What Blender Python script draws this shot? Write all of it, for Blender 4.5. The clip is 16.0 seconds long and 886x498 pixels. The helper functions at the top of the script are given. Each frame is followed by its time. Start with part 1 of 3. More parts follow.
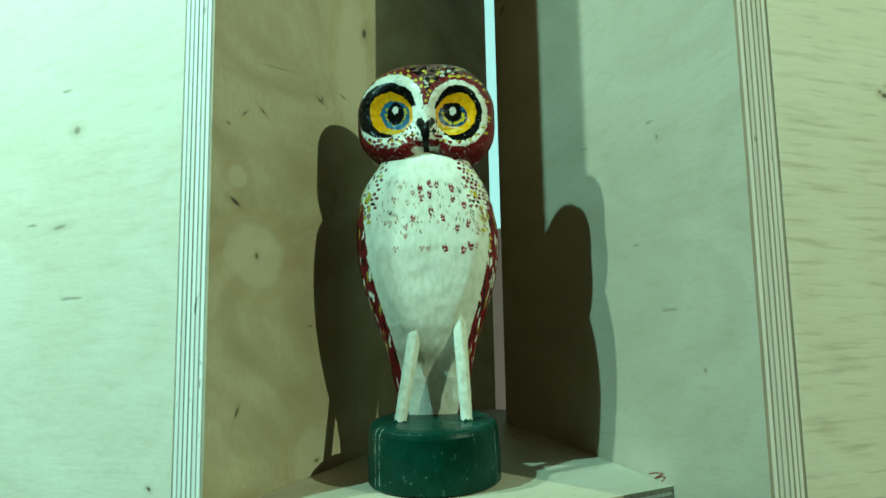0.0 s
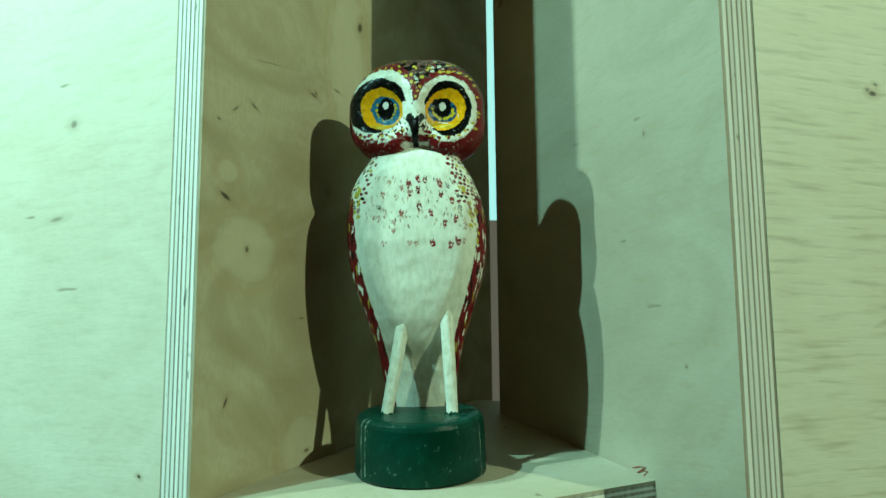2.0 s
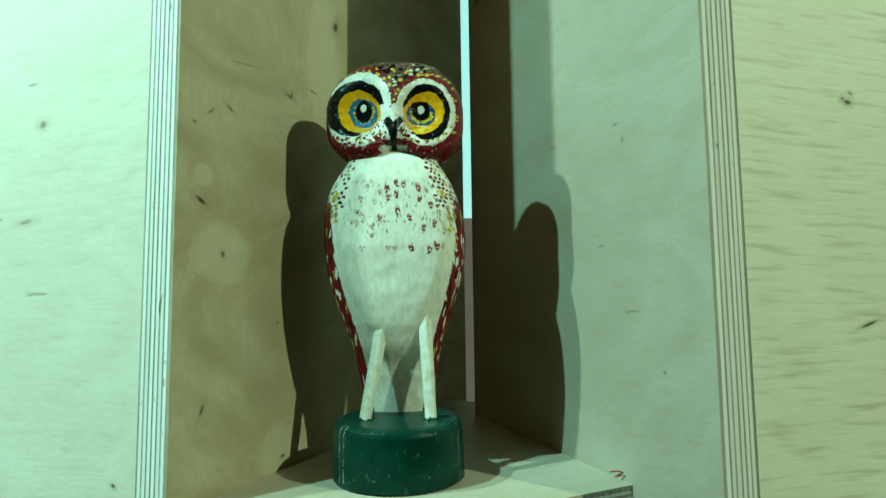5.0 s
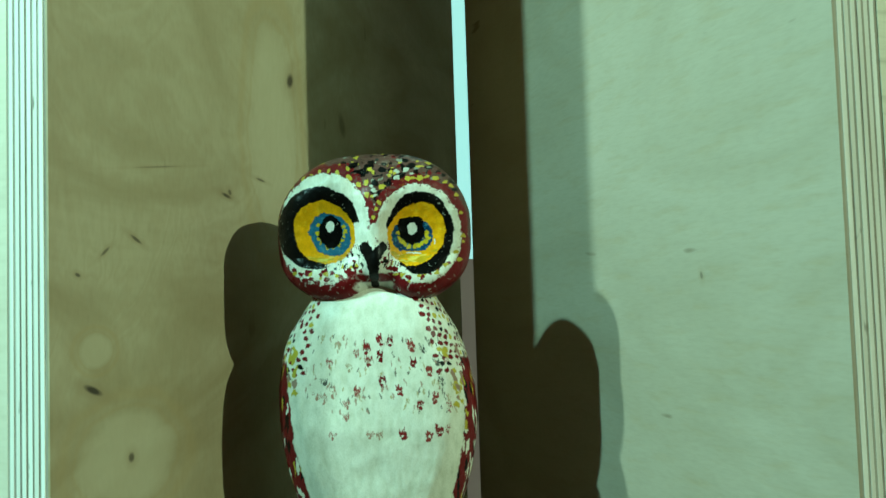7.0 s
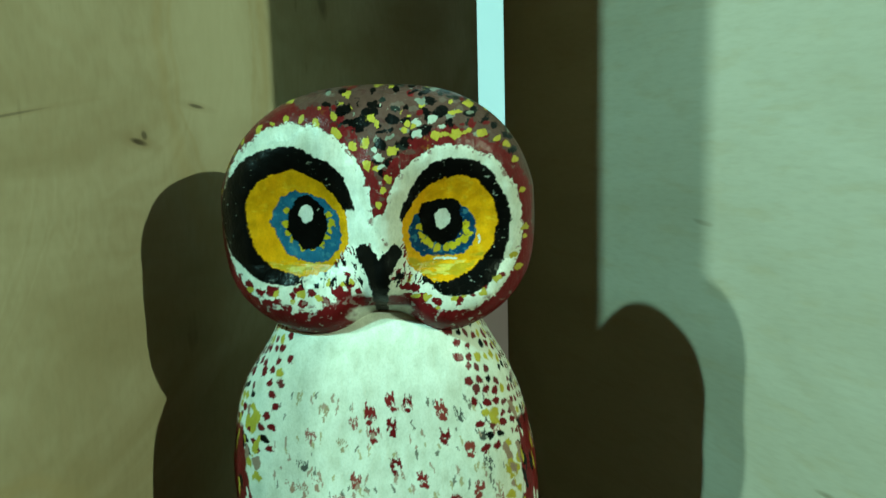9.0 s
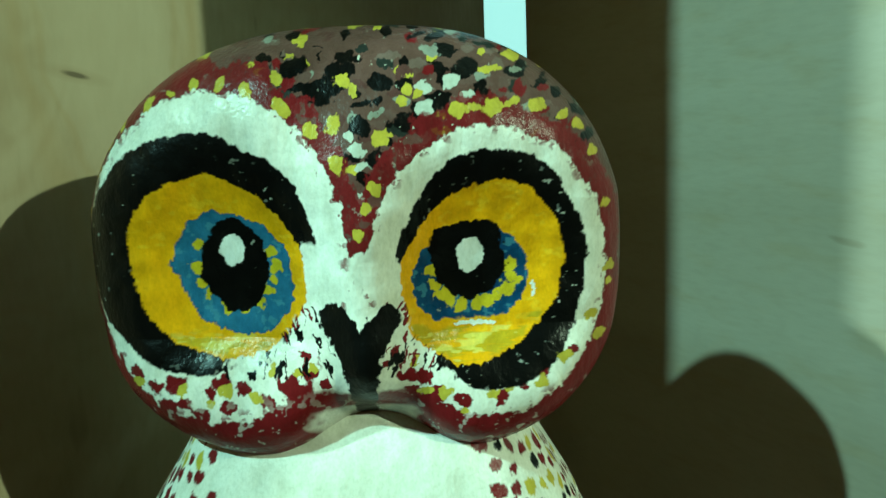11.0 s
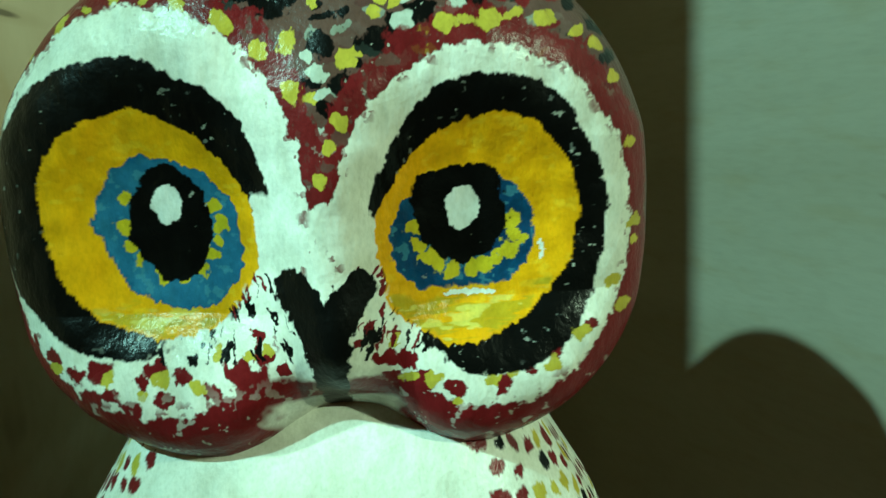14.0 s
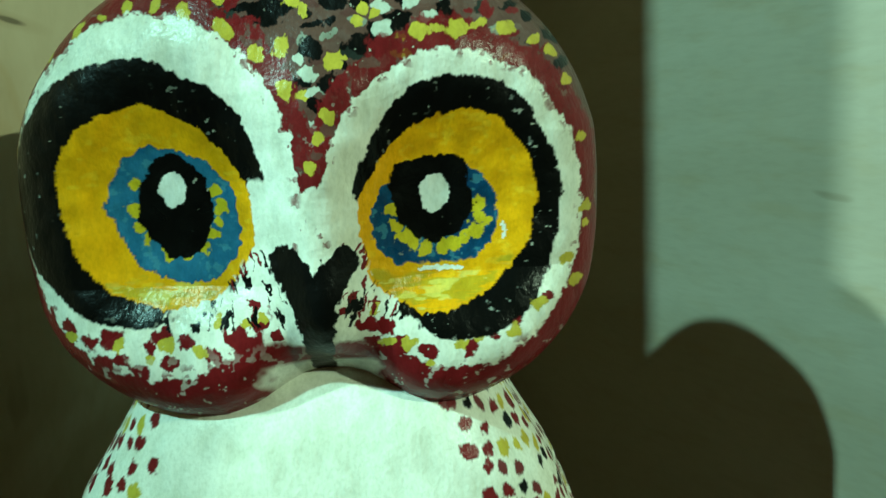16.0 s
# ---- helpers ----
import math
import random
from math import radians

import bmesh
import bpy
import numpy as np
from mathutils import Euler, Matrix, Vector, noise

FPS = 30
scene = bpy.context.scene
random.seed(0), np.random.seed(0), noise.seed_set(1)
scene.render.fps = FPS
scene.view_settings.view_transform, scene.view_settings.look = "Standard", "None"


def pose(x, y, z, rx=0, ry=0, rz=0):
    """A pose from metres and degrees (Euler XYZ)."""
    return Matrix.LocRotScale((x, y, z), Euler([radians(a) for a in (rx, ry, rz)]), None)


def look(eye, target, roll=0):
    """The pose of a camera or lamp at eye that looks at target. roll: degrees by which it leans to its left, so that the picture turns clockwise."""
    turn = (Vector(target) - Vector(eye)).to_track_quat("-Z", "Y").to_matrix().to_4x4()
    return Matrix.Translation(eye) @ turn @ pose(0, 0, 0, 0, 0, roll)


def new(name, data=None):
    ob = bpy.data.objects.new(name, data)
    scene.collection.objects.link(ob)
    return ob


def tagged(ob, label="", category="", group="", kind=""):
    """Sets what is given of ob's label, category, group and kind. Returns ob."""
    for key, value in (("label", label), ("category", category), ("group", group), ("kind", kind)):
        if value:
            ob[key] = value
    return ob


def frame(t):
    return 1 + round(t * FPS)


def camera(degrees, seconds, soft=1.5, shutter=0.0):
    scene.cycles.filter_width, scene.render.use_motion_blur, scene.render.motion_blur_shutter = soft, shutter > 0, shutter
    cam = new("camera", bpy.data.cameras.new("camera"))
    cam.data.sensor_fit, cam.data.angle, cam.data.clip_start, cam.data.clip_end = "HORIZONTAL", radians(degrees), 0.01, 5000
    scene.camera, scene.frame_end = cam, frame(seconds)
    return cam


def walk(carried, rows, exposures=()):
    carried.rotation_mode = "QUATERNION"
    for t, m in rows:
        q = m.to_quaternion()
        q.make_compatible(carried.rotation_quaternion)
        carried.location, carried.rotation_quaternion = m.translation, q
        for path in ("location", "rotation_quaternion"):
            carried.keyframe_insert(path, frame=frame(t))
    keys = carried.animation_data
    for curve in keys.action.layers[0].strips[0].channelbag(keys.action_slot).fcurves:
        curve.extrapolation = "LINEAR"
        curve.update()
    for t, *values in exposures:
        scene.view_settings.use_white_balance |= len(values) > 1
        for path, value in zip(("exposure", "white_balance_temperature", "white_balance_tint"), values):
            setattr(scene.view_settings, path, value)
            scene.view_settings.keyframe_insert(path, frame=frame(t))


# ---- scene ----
cam = camera(54.0, 16.0)
ROWS = [
    (0.0, 0.0373, -0.4384, 0.0431, 4.29, 9.29, 1.07),
    (0.5, 0.0554, -0.4417, 0.0419, 5.29, 8.91, 0.97),
    (1.0, 0.0678, -0.4378, 0.0449, 6.14, 8.49, 1.00),
    (1.5, 0.0677, -0.4431, 0.0479, 6.53, 8.54, 0.80),
    (2.0, 0.0541, -0.4423, 0.0460, 5.56, 8.44, 0.47),
    (2.5, 0.0413, -0.4416, 0.0452, 3.79, 8.35, 0.50),
    (3.0, 0.0409, -0.4411, 0.0478, 2.57, 7.91, 0.58),
    (3.5, 0.0478, -0.4446, 0.0484, 2.90, 8.19, 0.06),
    (6.0, 0.0455, -0.4321, 0.0739, 2.99, 6.03, 1.56),
    (6.5, 0.0317, -0.3873, 0.1249, 1.91, 4.02, 2.03),
    (7.0, 0.0333, -0.3220, 0.1602, 1.85, 3.18, 1.82),
    (7.5, 0.0187, -0.2960, 0.1891, -2.66, -0.35, 0.77),
    (8.0, 0.0227, -0.2600, 0.1978, -1.72, -3.52, 1.43),
    (8.5, 0.0194, -0.2287, 0.2032, -0.20, -7.44, 1.47),
    (9.0, 0.0161, -0.1975, 0.2086, 0.78, -9.03, 1.50),
    (9.5, 0.0064, -0.1727, 0.2097, -2.43, -9.61, 1.30),
    (12.0, 0.0116, -0.0975, 0.1984, 1.02, -9.33, 2.67),
    (12.5, 0.0100, -0.0943, 0.1967, -0.08, -8.02, 2.35),
    (13.0, 0.0112, -0.0917, 0.1973, 0.38, -9.96, 2.45),
    (13.5, 0.0101, -0.0934, 0.1977, 0.45, -10.47, 2.80),
    (14.0, 0.0112, -0.0959, 0.1972, -0.15, -10.42, 2.79),
    (14.5, 0.0139, -0.0986, 0.1966, -0.08, -10.29, 2.80),
    (15.0, 0.0100, -0.1027, 0.1966, -1.11, -9.99, 2.41),
    (15.5, 0.0120, -0.1057, 0.1968, -1.66, -9.98, 2.41),
    (16.0, 0.0110, -0.1085, 0.1957, -1.87, -9.64, 2.51),
]
walk(cam, [(t, pose(x, y, z, 90 + pitch, roll, yaw)) for t, x, y, z, yaw, pitch, roll in ROWS],
     exposures=((0, 0.05), (6.0, 0.05), (8.0, -0.08), (9.5, -0.02), (12.0, 0.07), (16.0, 0.03)))

# ---- light: three small exhibition spots and the warm bounce of the room ----
world = bpy.data.worlds.new("room_light")
scene.world = world
world.use_nodes = True
world.node_tree.nodes["Background"].inputs[0].default_value = (1.0, 0.60, 0.17, 1)
world.node_tree.nodes["Background"].inputs[1].default_value = 0.027
MIDDLE = Vector((0.02, 0.0, 0.15))


def spot_lamp(name, azimuth, elevation, distance, watts, colour, radius):
    a, e = radians(azimuth), radians(elevation)
    eye = MIDDLE + distance * Vector((math.sin(a) * math.cos(e), -math.cos(a) * math.cos(e), math.sin(e)))
    data = bpy.data.lights.new(name, "SPOT")
    data.energy, data.color, data.shadow_soft_size = watts, colour, radius
    data.spot_size, data.spot_blend = radians(110), 0.4
    ob = new(name, data)
    ob.matrix_world = look(eye, MIDDLE)
    return ob


spot_lamp("warm_spot", -61.8, 37.6, 0.95, 29, (0.54, 1.0, 0.86), 0.012)
spot_lamp("cool_spot", -50.2, 43.3, 1.5, 77, (0.40, 1.0, 0.88), 0.015)
spot_lamp("side_spot", 53, 26.6, 1.8, 76, (0.68, 1.0, 0.66), 0.010)


# ---- materials ----
class Nodes:
    """Short hand for building a node tree."""

    def __init__(self, name):
        self.mat = bpy.data.materials.new(name)
        self.mat.use_nodes = True
        self.tree = self.mat.node_tree
        self.bsdf = self.tree.nodes["Principled BSDF"]

    def add(self, kind, **values):
        node = self.tree.nodes.new(kind)
        for key, value in values.items():
            if key == "operation":
                node.operation = value
            elif key == "blend_type":
                node.blend_type = value
            elif key == "data_type":
                node.data_type = value
            elif key == "attribute_name":
                node.attribute_name = value
            elif key == "wave_type":
                node.wave_type = value
        return node

    def join(self, a, b):
        self.tree.links.new(a, b)

    def coords(self, scale):
        tc, mp = self.add("ShaderNodeTexCoord"), self.add("ShaderNodeMapping")
        mp.inputs["Scale"].default_value = scale
        self.join(tc.outputs["Object"], mp.inputs["Vector"])
        return mp.outputs[0]

    def noise(self, scale, detail=4.0, stretch=(1, 1, 1), distortion=0.0):
        n = self.add("ShaderNodeTexNoise")
        n.inputs["Scale"].default_value, n.inputs["Detail"].default_value = scale, detail
        n.inputs["Distortion"].default_value = distortion
        self.join(self.coords(stretch), n.inputs["Vector"])
        return n.outputs["Fac"]

    def math(self, operation, a, b=None, clamp=False):
        n = self.add("ShaderNodeMath", operation=operation)
        n.use_clamp = clamp
        for i, v in enumerate((a, b)):
            if v is None:
                continue
            if isinstance(v, (int, float)):
                n.inputs[i].default_value = v
            else:
                self.join(v, n.inputs[i])
        return n.outputs[0]

    def ramp(self, fac, stops):
        n = self.add("ShaderNodeValToRGB")
        r = n.color_ramp
        while len(r.elements) < len(stops):
            r.elements.new(0.5)
        for el, (p, c) in zip(r.elements, stops):
            el.position, el.color = p, (*c, 1)
        self.join(fac, n.inputs[0])
        return n.outputs[0]

    def mix(self, fac, a, b, blend="MIX"):
        n = self.add("ShaderNodeMix", data_type="RGBA", blend_type=blend)
        for socket, v in ((n.inputs[0], fac), (n.inputs[6], a), (n.inputs[7], b)):
            if isinstance(v, (int, float)):
                socket.default_value = v
            elif isinstance(v, tuple):
                socket.default_value = (*v, 1)
            else:
                self.join(v, socket)
        return n.outputs[2]

    def bump(self, height, strength, distance):
        n = self.add("ShaderNodeBump")
        n.inputs["Strength"].default_value, n.inputs["Distance"].default_value = strength, distance
        self.join(height, n.inputs["Height"])
        self.join(n.outputs[0], self.bsdf.inputs["Normal"])

    def done(self, colour, rough):
        self.join(colour, self.bsdf.inputs["Base Color"])
        if isinstance(rough, float):
            self.bsdf.inputs["Roughness"].default_value = rough
        else:
            self.join(rough, self.bsdf.inputs["Roughness"])
        return self.mat


def birch_face(name, knots, rings, stripes, light=(0.66, 0.57, 0.43), dark=(0.52, 0.42, 0.28), streak=0.5, figure=0.035):
    """Rotary-cut birch veneer on a board whose own x runs along it and z up: cloudy figure, flecks, knots."""
    n = Nodes(name)
    cloud = n.noise(7.0, 5.0, (1.0, 1.0, 1.7), 2.2)
    fine = n.noise(160.0, 4.0, stripes)
    flame = n.noise(16.0, 2.0, (1.0, 1.0, 0.55), 4.5)
    band = n.math("SINE", n.math("MULTIPLY", flame, 42.0))
    col = n.ramp(cloud, [(0.36, dark), (0.66, light)])
    col = n.mix(n.math("MULTIPLY", n.math("ADD", band, 1.0), figure), col, (0.40, 0.30, 0.18))
    col = n.mix(n.ramp(fine, [(0.31, (streak,) * 3), (0.48, (0, 0, 0))]), col, (0.38, 0.29, 0.18))
    fleck = n.noise(70.0, 2.0, (stripes[0] * 1.2, 1, stripes[2] * 1.2))
    col = n.mix(n.ramp(fleck, [(0.24, (0.75,) * 3), (0.29, (0, 0, 0))]), col, (0.16, 0.11, 0.06))
    fibre = n.noise(620.0, 3.0, (stripes[0], 1, stripes[2]))
    col = n.mix(1.0, col, n.ramp(fibre, [(0.34, (0.955, 0.95, 0.94)), (0.56, (1, 1, 1))]), "MULTIPLY")
    tc = n.add("ShaderNodeTexCoord")
    wob = n.add("ShaderNodeTexNoise")
    wob.inputs["Scale"].default_value = 60.0
    n.join(tc.outputs["Object"], wob.inputs["Vector"])

    def distance(place, sx, sz, turn):
        mp = n.add("ShaderNodeMapping")
        mp.vector_type = "TEXTURE"
        mp.inputs["Location"].default_value = (place[0], 0, place[1])
        mp.inputs["Rotation"].default_value = (0, radians(turn), 0)
        mp.inputs["Scale"].default_value = (sx, 50.0, sz)
        n.join(tc.outputs["Object"], mp.inputs["Vector"])
        ln = n.add("ShaderNodeVectorMath", operation="LENGTH")
        n.join(mp.outputs[0], ln.inputs[0])
        return n.math("ADD", ln.outputs["Value"], n.math("MULTIPLY", n.math("SUBTRACT", wob.outputs["Fac"], 0.5), 0.45))

    for s, z, r, h in rings:
        d = distance((s, z), r, h, 0)
        pale = n.ramp(d, [(0.0, (0.6,) * 3), (0.75, (0.5,) * 3), (1.05, (0, 0, 0))])
        col = n.mix(pale, col, light)
        ring = n.ramp(d, [(0.93, (0, 0, 0)), (1.0, (0.62,) * 3)])
        fade = n.ramp(n.math("MULTIPLY", d, 0.5), [(0.5, (1, 1, 1)), (0.85, (0, 0, 0))])
        waves = n.math("ADD", n.math("MULTIPLY", n.math("SINE", n.math("MULTIPLY", d, 16.0)), 0.4), 0.6)
        col = n.mix(n.math("MULTIPLY", n.math("MULTIPLY", ring, fade), waves), col, (0.42, 0.29, 0.14))
    for s, z, a, b, turn, depth in knots:
        d = distance((s, z), a * 2.6, b * 2.6, turn)
        col = n.mix(n.ramp(d, [(0.3, (depth * 0.45,) * 3), (1.0, (0, 0, 0))]), col, (0.30, 0.20, 0.10))
        d = distance((s, z), a, b, turn)
        col = n.mix(n.ramp(d, [(0.45, (depth,) * 3), (1.0, (0, 0, 0))]), col, (0.05, 0.032, 0.018))
    n.bump(n.math("ADD", fine, n.math("MULTIPLY", cloud, 0.6)), 0.25, 0.0006)
    return n.done(col, n.math("ADD", 0.42, n.math("MULTIPLY", fine, 0.25)))


def ply_edge(name, a, b):
    """The sawn edge of one veneer: fibres along the edge, dark nicks."""
    n = Nodes(name)
    streak = n.noise(55.0, 4.0, (8, 8, 0.25))
    nick = n.noise(240.0, 2.0, (1, 1, 0.35))
    info = n.add("ShaderNodeObjectInfo")
    col = n.ramp(streak, [(0.3, b), (0.62, a)])
    col = n.mix(n.math("MULTIPLY", info.outputs["Random"], 0.2), col, (0.30, 0.22, 0.13))
    col = n.mix(n.ramp(nick, [(0.25, (0.7,) * 3), (0.31, (0, 0, 0))]), col, (0.10, 0.07, 0.04))
    n.bump(streak, 0.5, 0.0008)
    return n.done(col, 0.7)


def speckled(name, a, b, scale, rough, bump=0.0004):
    n = Nodes(name)
    big, small = n.noise(scale, 5.0), n.noise(scale * 12, 3.0)
    col = n.mix(n.ramp(small, [(0.4, (0.35,) * 3), (0.6, (0, 0, 0))]), n.ramp(big, [(0.3, a), (0.7, b)]), tuple(0.8 * v for v in a))
    n.bump(small, 0.3, bump)
    return n.done(col, rough)


def owl_paint():
    """Thick hand-brushed gloss paint; the colours lie in the mesh's colour attribute."""
    n = Nodes("brushed_gloss_paint")
    at = n.add("ShaderNodeAttribute", attribute_name="paint")
    brush, grit, broad = n.noise(420.0, 4.0, (1, 1, 0.45)), n.noise(1500.0, 2.0), n.noise(60.0, 3.0)
    col = n.mix(1.0, at.outputs["Color"], n.ramp(brush, [(0.32, (0.84, 0.84, 0.80)), (0.6, (1, 1, 1))]), "MULTIPLY")
    col = n.mix(1.0, col, n.ramp(broad, [(0.35, (1, 1, 1)), (0.75, (0.93, 0.93, 0.90))]), "MULTIPLY")
    fine = n.noise(2600.0, 3.0, (1, 1, 0.6))
    col = n.mix(1.0, col, n.ramp(fine, [(0.34, (0.91, 0.91, 0.89)), (0.56, (1, 1, 1))]), "MULTIPLY")
    n.bump(n.math("ADD", n.math("ADD", brush, n.math("MULTIPLY", grit, 0.25)), n.math("MULTIPLY", broad, 1.0)), 0.45, 0.0006)
    n.bsdf.inputs["Specular IOR Level"].default_value = 0.13
    return n.done(col, n.math("ADD", 0.17, n.math("MULTIPLY", broad, 0.25)))


# birch toned for its light: niche faces and shelf darker, outer panels lighter
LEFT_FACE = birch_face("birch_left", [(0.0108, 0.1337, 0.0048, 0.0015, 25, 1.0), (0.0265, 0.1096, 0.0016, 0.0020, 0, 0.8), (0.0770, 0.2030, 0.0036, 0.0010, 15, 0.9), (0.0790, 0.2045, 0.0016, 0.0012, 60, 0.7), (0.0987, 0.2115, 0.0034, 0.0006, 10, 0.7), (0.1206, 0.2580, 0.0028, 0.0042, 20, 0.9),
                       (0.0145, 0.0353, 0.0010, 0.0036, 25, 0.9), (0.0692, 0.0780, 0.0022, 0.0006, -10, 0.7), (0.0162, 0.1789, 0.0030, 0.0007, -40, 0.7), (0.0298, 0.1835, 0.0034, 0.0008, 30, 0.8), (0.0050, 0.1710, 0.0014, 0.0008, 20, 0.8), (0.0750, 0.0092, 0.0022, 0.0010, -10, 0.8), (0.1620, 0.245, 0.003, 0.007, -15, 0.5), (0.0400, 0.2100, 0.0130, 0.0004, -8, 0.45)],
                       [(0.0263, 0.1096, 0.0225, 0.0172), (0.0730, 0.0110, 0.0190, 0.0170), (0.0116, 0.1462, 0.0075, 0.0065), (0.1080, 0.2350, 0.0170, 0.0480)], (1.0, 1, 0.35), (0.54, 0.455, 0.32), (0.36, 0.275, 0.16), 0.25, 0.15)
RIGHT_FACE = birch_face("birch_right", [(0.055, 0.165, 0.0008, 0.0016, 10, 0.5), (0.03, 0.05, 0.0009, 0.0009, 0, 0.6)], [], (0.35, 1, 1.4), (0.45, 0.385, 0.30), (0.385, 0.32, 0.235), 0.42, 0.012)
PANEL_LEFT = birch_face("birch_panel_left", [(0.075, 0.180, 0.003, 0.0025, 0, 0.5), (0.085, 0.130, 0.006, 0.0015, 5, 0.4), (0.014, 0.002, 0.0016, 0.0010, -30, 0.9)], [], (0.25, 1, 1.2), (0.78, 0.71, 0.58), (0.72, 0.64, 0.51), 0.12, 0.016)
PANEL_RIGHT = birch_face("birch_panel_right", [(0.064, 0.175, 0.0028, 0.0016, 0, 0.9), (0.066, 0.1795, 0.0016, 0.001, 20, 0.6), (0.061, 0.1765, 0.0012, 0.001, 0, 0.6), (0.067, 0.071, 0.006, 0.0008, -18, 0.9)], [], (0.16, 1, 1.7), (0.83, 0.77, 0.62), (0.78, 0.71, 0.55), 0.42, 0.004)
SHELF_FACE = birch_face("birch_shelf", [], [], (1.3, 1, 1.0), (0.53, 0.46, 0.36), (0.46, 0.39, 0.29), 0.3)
PLY_LIGHT, PLY_DARK = ply_edge("ply_light", (0.93, 0.91, 0.86), (0.80, 0.76, 0.69)), ply_edge("ply_dark", (0.46, 0.42, 0.35), (0.26, 0.22, 0.17))
# emission stands in for the light that falls on the wall beyond the gap
glow = Nodes("glow_wall")
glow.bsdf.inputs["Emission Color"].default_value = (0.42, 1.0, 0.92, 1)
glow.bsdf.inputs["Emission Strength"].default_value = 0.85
GLOW_WALL = glow.done(glow.ramp(glow.noise(6.0), [(0.3, (0.75, 0.75, 0.75)), (0.7, (0.82, 0.82, 0.82))]), 0.7)
WHITE_WALL = speckled("white_wall", (0.78, 0.78, 0.76), (0.84, 0.84, 0.82), 9, 0.7)
FLOOR_MAT = speckled("dark_floor", (0.10, 0.08, 0.06), (0.17, 0.13, 0.09), 5, 0.5)
PENCIL = speckled("red_pencil", (0.35, 0.07, 0.04), (0.5, 0.12, 0.06), 300, 0.8)
OWL = owl_paint()


# ---- helpers for meshes ----
def part(name, bm, mat, parent=None, label=""):
    me = bpy.data.meshes.new(name)
    bm.to_mesh(me)
    bm.free()
    me.materials.append(mat)
    ob = new(name, me)
    ob.parent = parent
    return tagged(ob, label)


def block(x0, x1, y0, y1, z0, z1):
    bm = bmesh.new()
    bmesh.ops.create_cube(bm, size=1, matrix=Matrix.Translation(((x0 + x1) / 2, (y0 + y1) / 2, (z0 + z1) / 2)) @ Matrix.Diagonal((x1 - x0, y1 - y0, z1 - z0, 1)))
    return bm


TOP, BOTTOM, THICK, PLIES = 0.95, -1.0, 0.0185, 13


def plywood(name, m, start, length, side, face, label):
    """An upright plywood board: own x along it, z up, its plies laid up from the show face at y = 0 towards side."""
    board = part(name, block(start + 0.0002, length, 0, side * 0.0009, BOTTOM, TOP), face)
    board.matrix_world = m
    tagged(board, label, "wall", kind="structure")
    a = 0.0009
    for i in range(PLIES):
        light = i % 2 == 1
        step = (THICK - 0.0009) * (0.098 if light else 0.0589) * random.uniform(0.93, 1.07)
        jut = random.uniform(-0.00012, 0.00012) + (0 if light else 0.00022)
        part("ply", block(start + jut, length, side * a, side * (a + step), BOTTOM, TOP), PLY_LIGHT if light else PLY_DARK, board)
        a += step
    return board


# ---- the niche: two boards that converge, two outer panels, a sloping shelf ----
LEFT_EDGE, RIGHT_EDGE = Vector((-0.0940, -0.0529, 0)), Vector((0.1385, -0.0660, 0))
LA, RA = 24.6, 27.0
LD, RD = Vector((math.sin(radians(LA)), math.cos(radians(LA)), 0)), Vector((-math.sin(radians(RA)), math.cos(radians(RA)), 0))
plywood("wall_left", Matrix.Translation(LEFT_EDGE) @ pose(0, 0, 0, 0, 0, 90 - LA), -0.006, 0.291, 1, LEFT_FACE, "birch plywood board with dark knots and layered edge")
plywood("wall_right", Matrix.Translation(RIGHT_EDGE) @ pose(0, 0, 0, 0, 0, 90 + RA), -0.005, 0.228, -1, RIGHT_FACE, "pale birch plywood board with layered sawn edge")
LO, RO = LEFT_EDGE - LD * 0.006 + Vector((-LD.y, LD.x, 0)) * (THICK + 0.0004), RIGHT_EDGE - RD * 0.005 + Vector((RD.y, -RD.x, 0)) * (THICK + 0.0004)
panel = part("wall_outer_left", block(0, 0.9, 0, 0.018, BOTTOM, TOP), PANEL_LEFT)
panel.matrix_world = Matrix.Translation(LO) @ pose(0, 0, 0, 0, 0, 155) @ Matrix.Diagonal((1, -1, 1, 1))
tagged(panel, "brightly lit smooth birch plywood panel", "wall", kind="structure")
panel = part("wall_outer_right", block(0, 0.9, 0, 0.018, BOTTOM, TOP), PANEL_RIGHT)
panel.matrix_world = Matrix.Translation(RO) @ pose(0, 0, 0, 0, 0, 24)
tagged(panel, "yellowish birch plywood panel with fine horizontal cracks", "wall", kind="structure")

SLOPE = 0.165
corners = [(0.1122, -0.0147), (-0.03, -0.0955), (-0.0985, -0.0645), (0.016, 0.186), (0.0375, 0.178)]


def shelf_layer(name, top, bottom, mat, parent, jut=0.0):
    bm = bmesh.new()
    ring = []
    for d in (top, bottom):
        ring.append([bm.verts.new((x + (0.64 * jut if i < 2 else 0), y - (0.77 * jut if i < 2 else 0), SLOPE * y - d)) for i, (x, y) in enumerate(corners)])
    bm.faces.new(ring[0][::-1])
    bm.faces.new(ring[1])
    for i in range(5):
        j = (i + 1) % 5
        bm.faces.new((ring[0][i], ring[0][j], ring[1][j], ring[1][i]))
    bmesh.ops.recalc_face_normals(bm, faces=bm.faces)
    return part(name, bm, mat, parent)


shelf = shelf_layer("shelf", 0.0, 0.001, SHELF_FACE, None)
tagged(shelf, "pale plywood shelf wedged between two plywood boards", "shelf", kind="structure")
for i in range(11):
    shelf_layer("ply", 0.001 + i * 0.0014, 0.0024 + i * 0.0014, PLY_DARK if i % 2 == 0 else PLY_LIGHT, shelf, random.uniform(0, 0.0003))

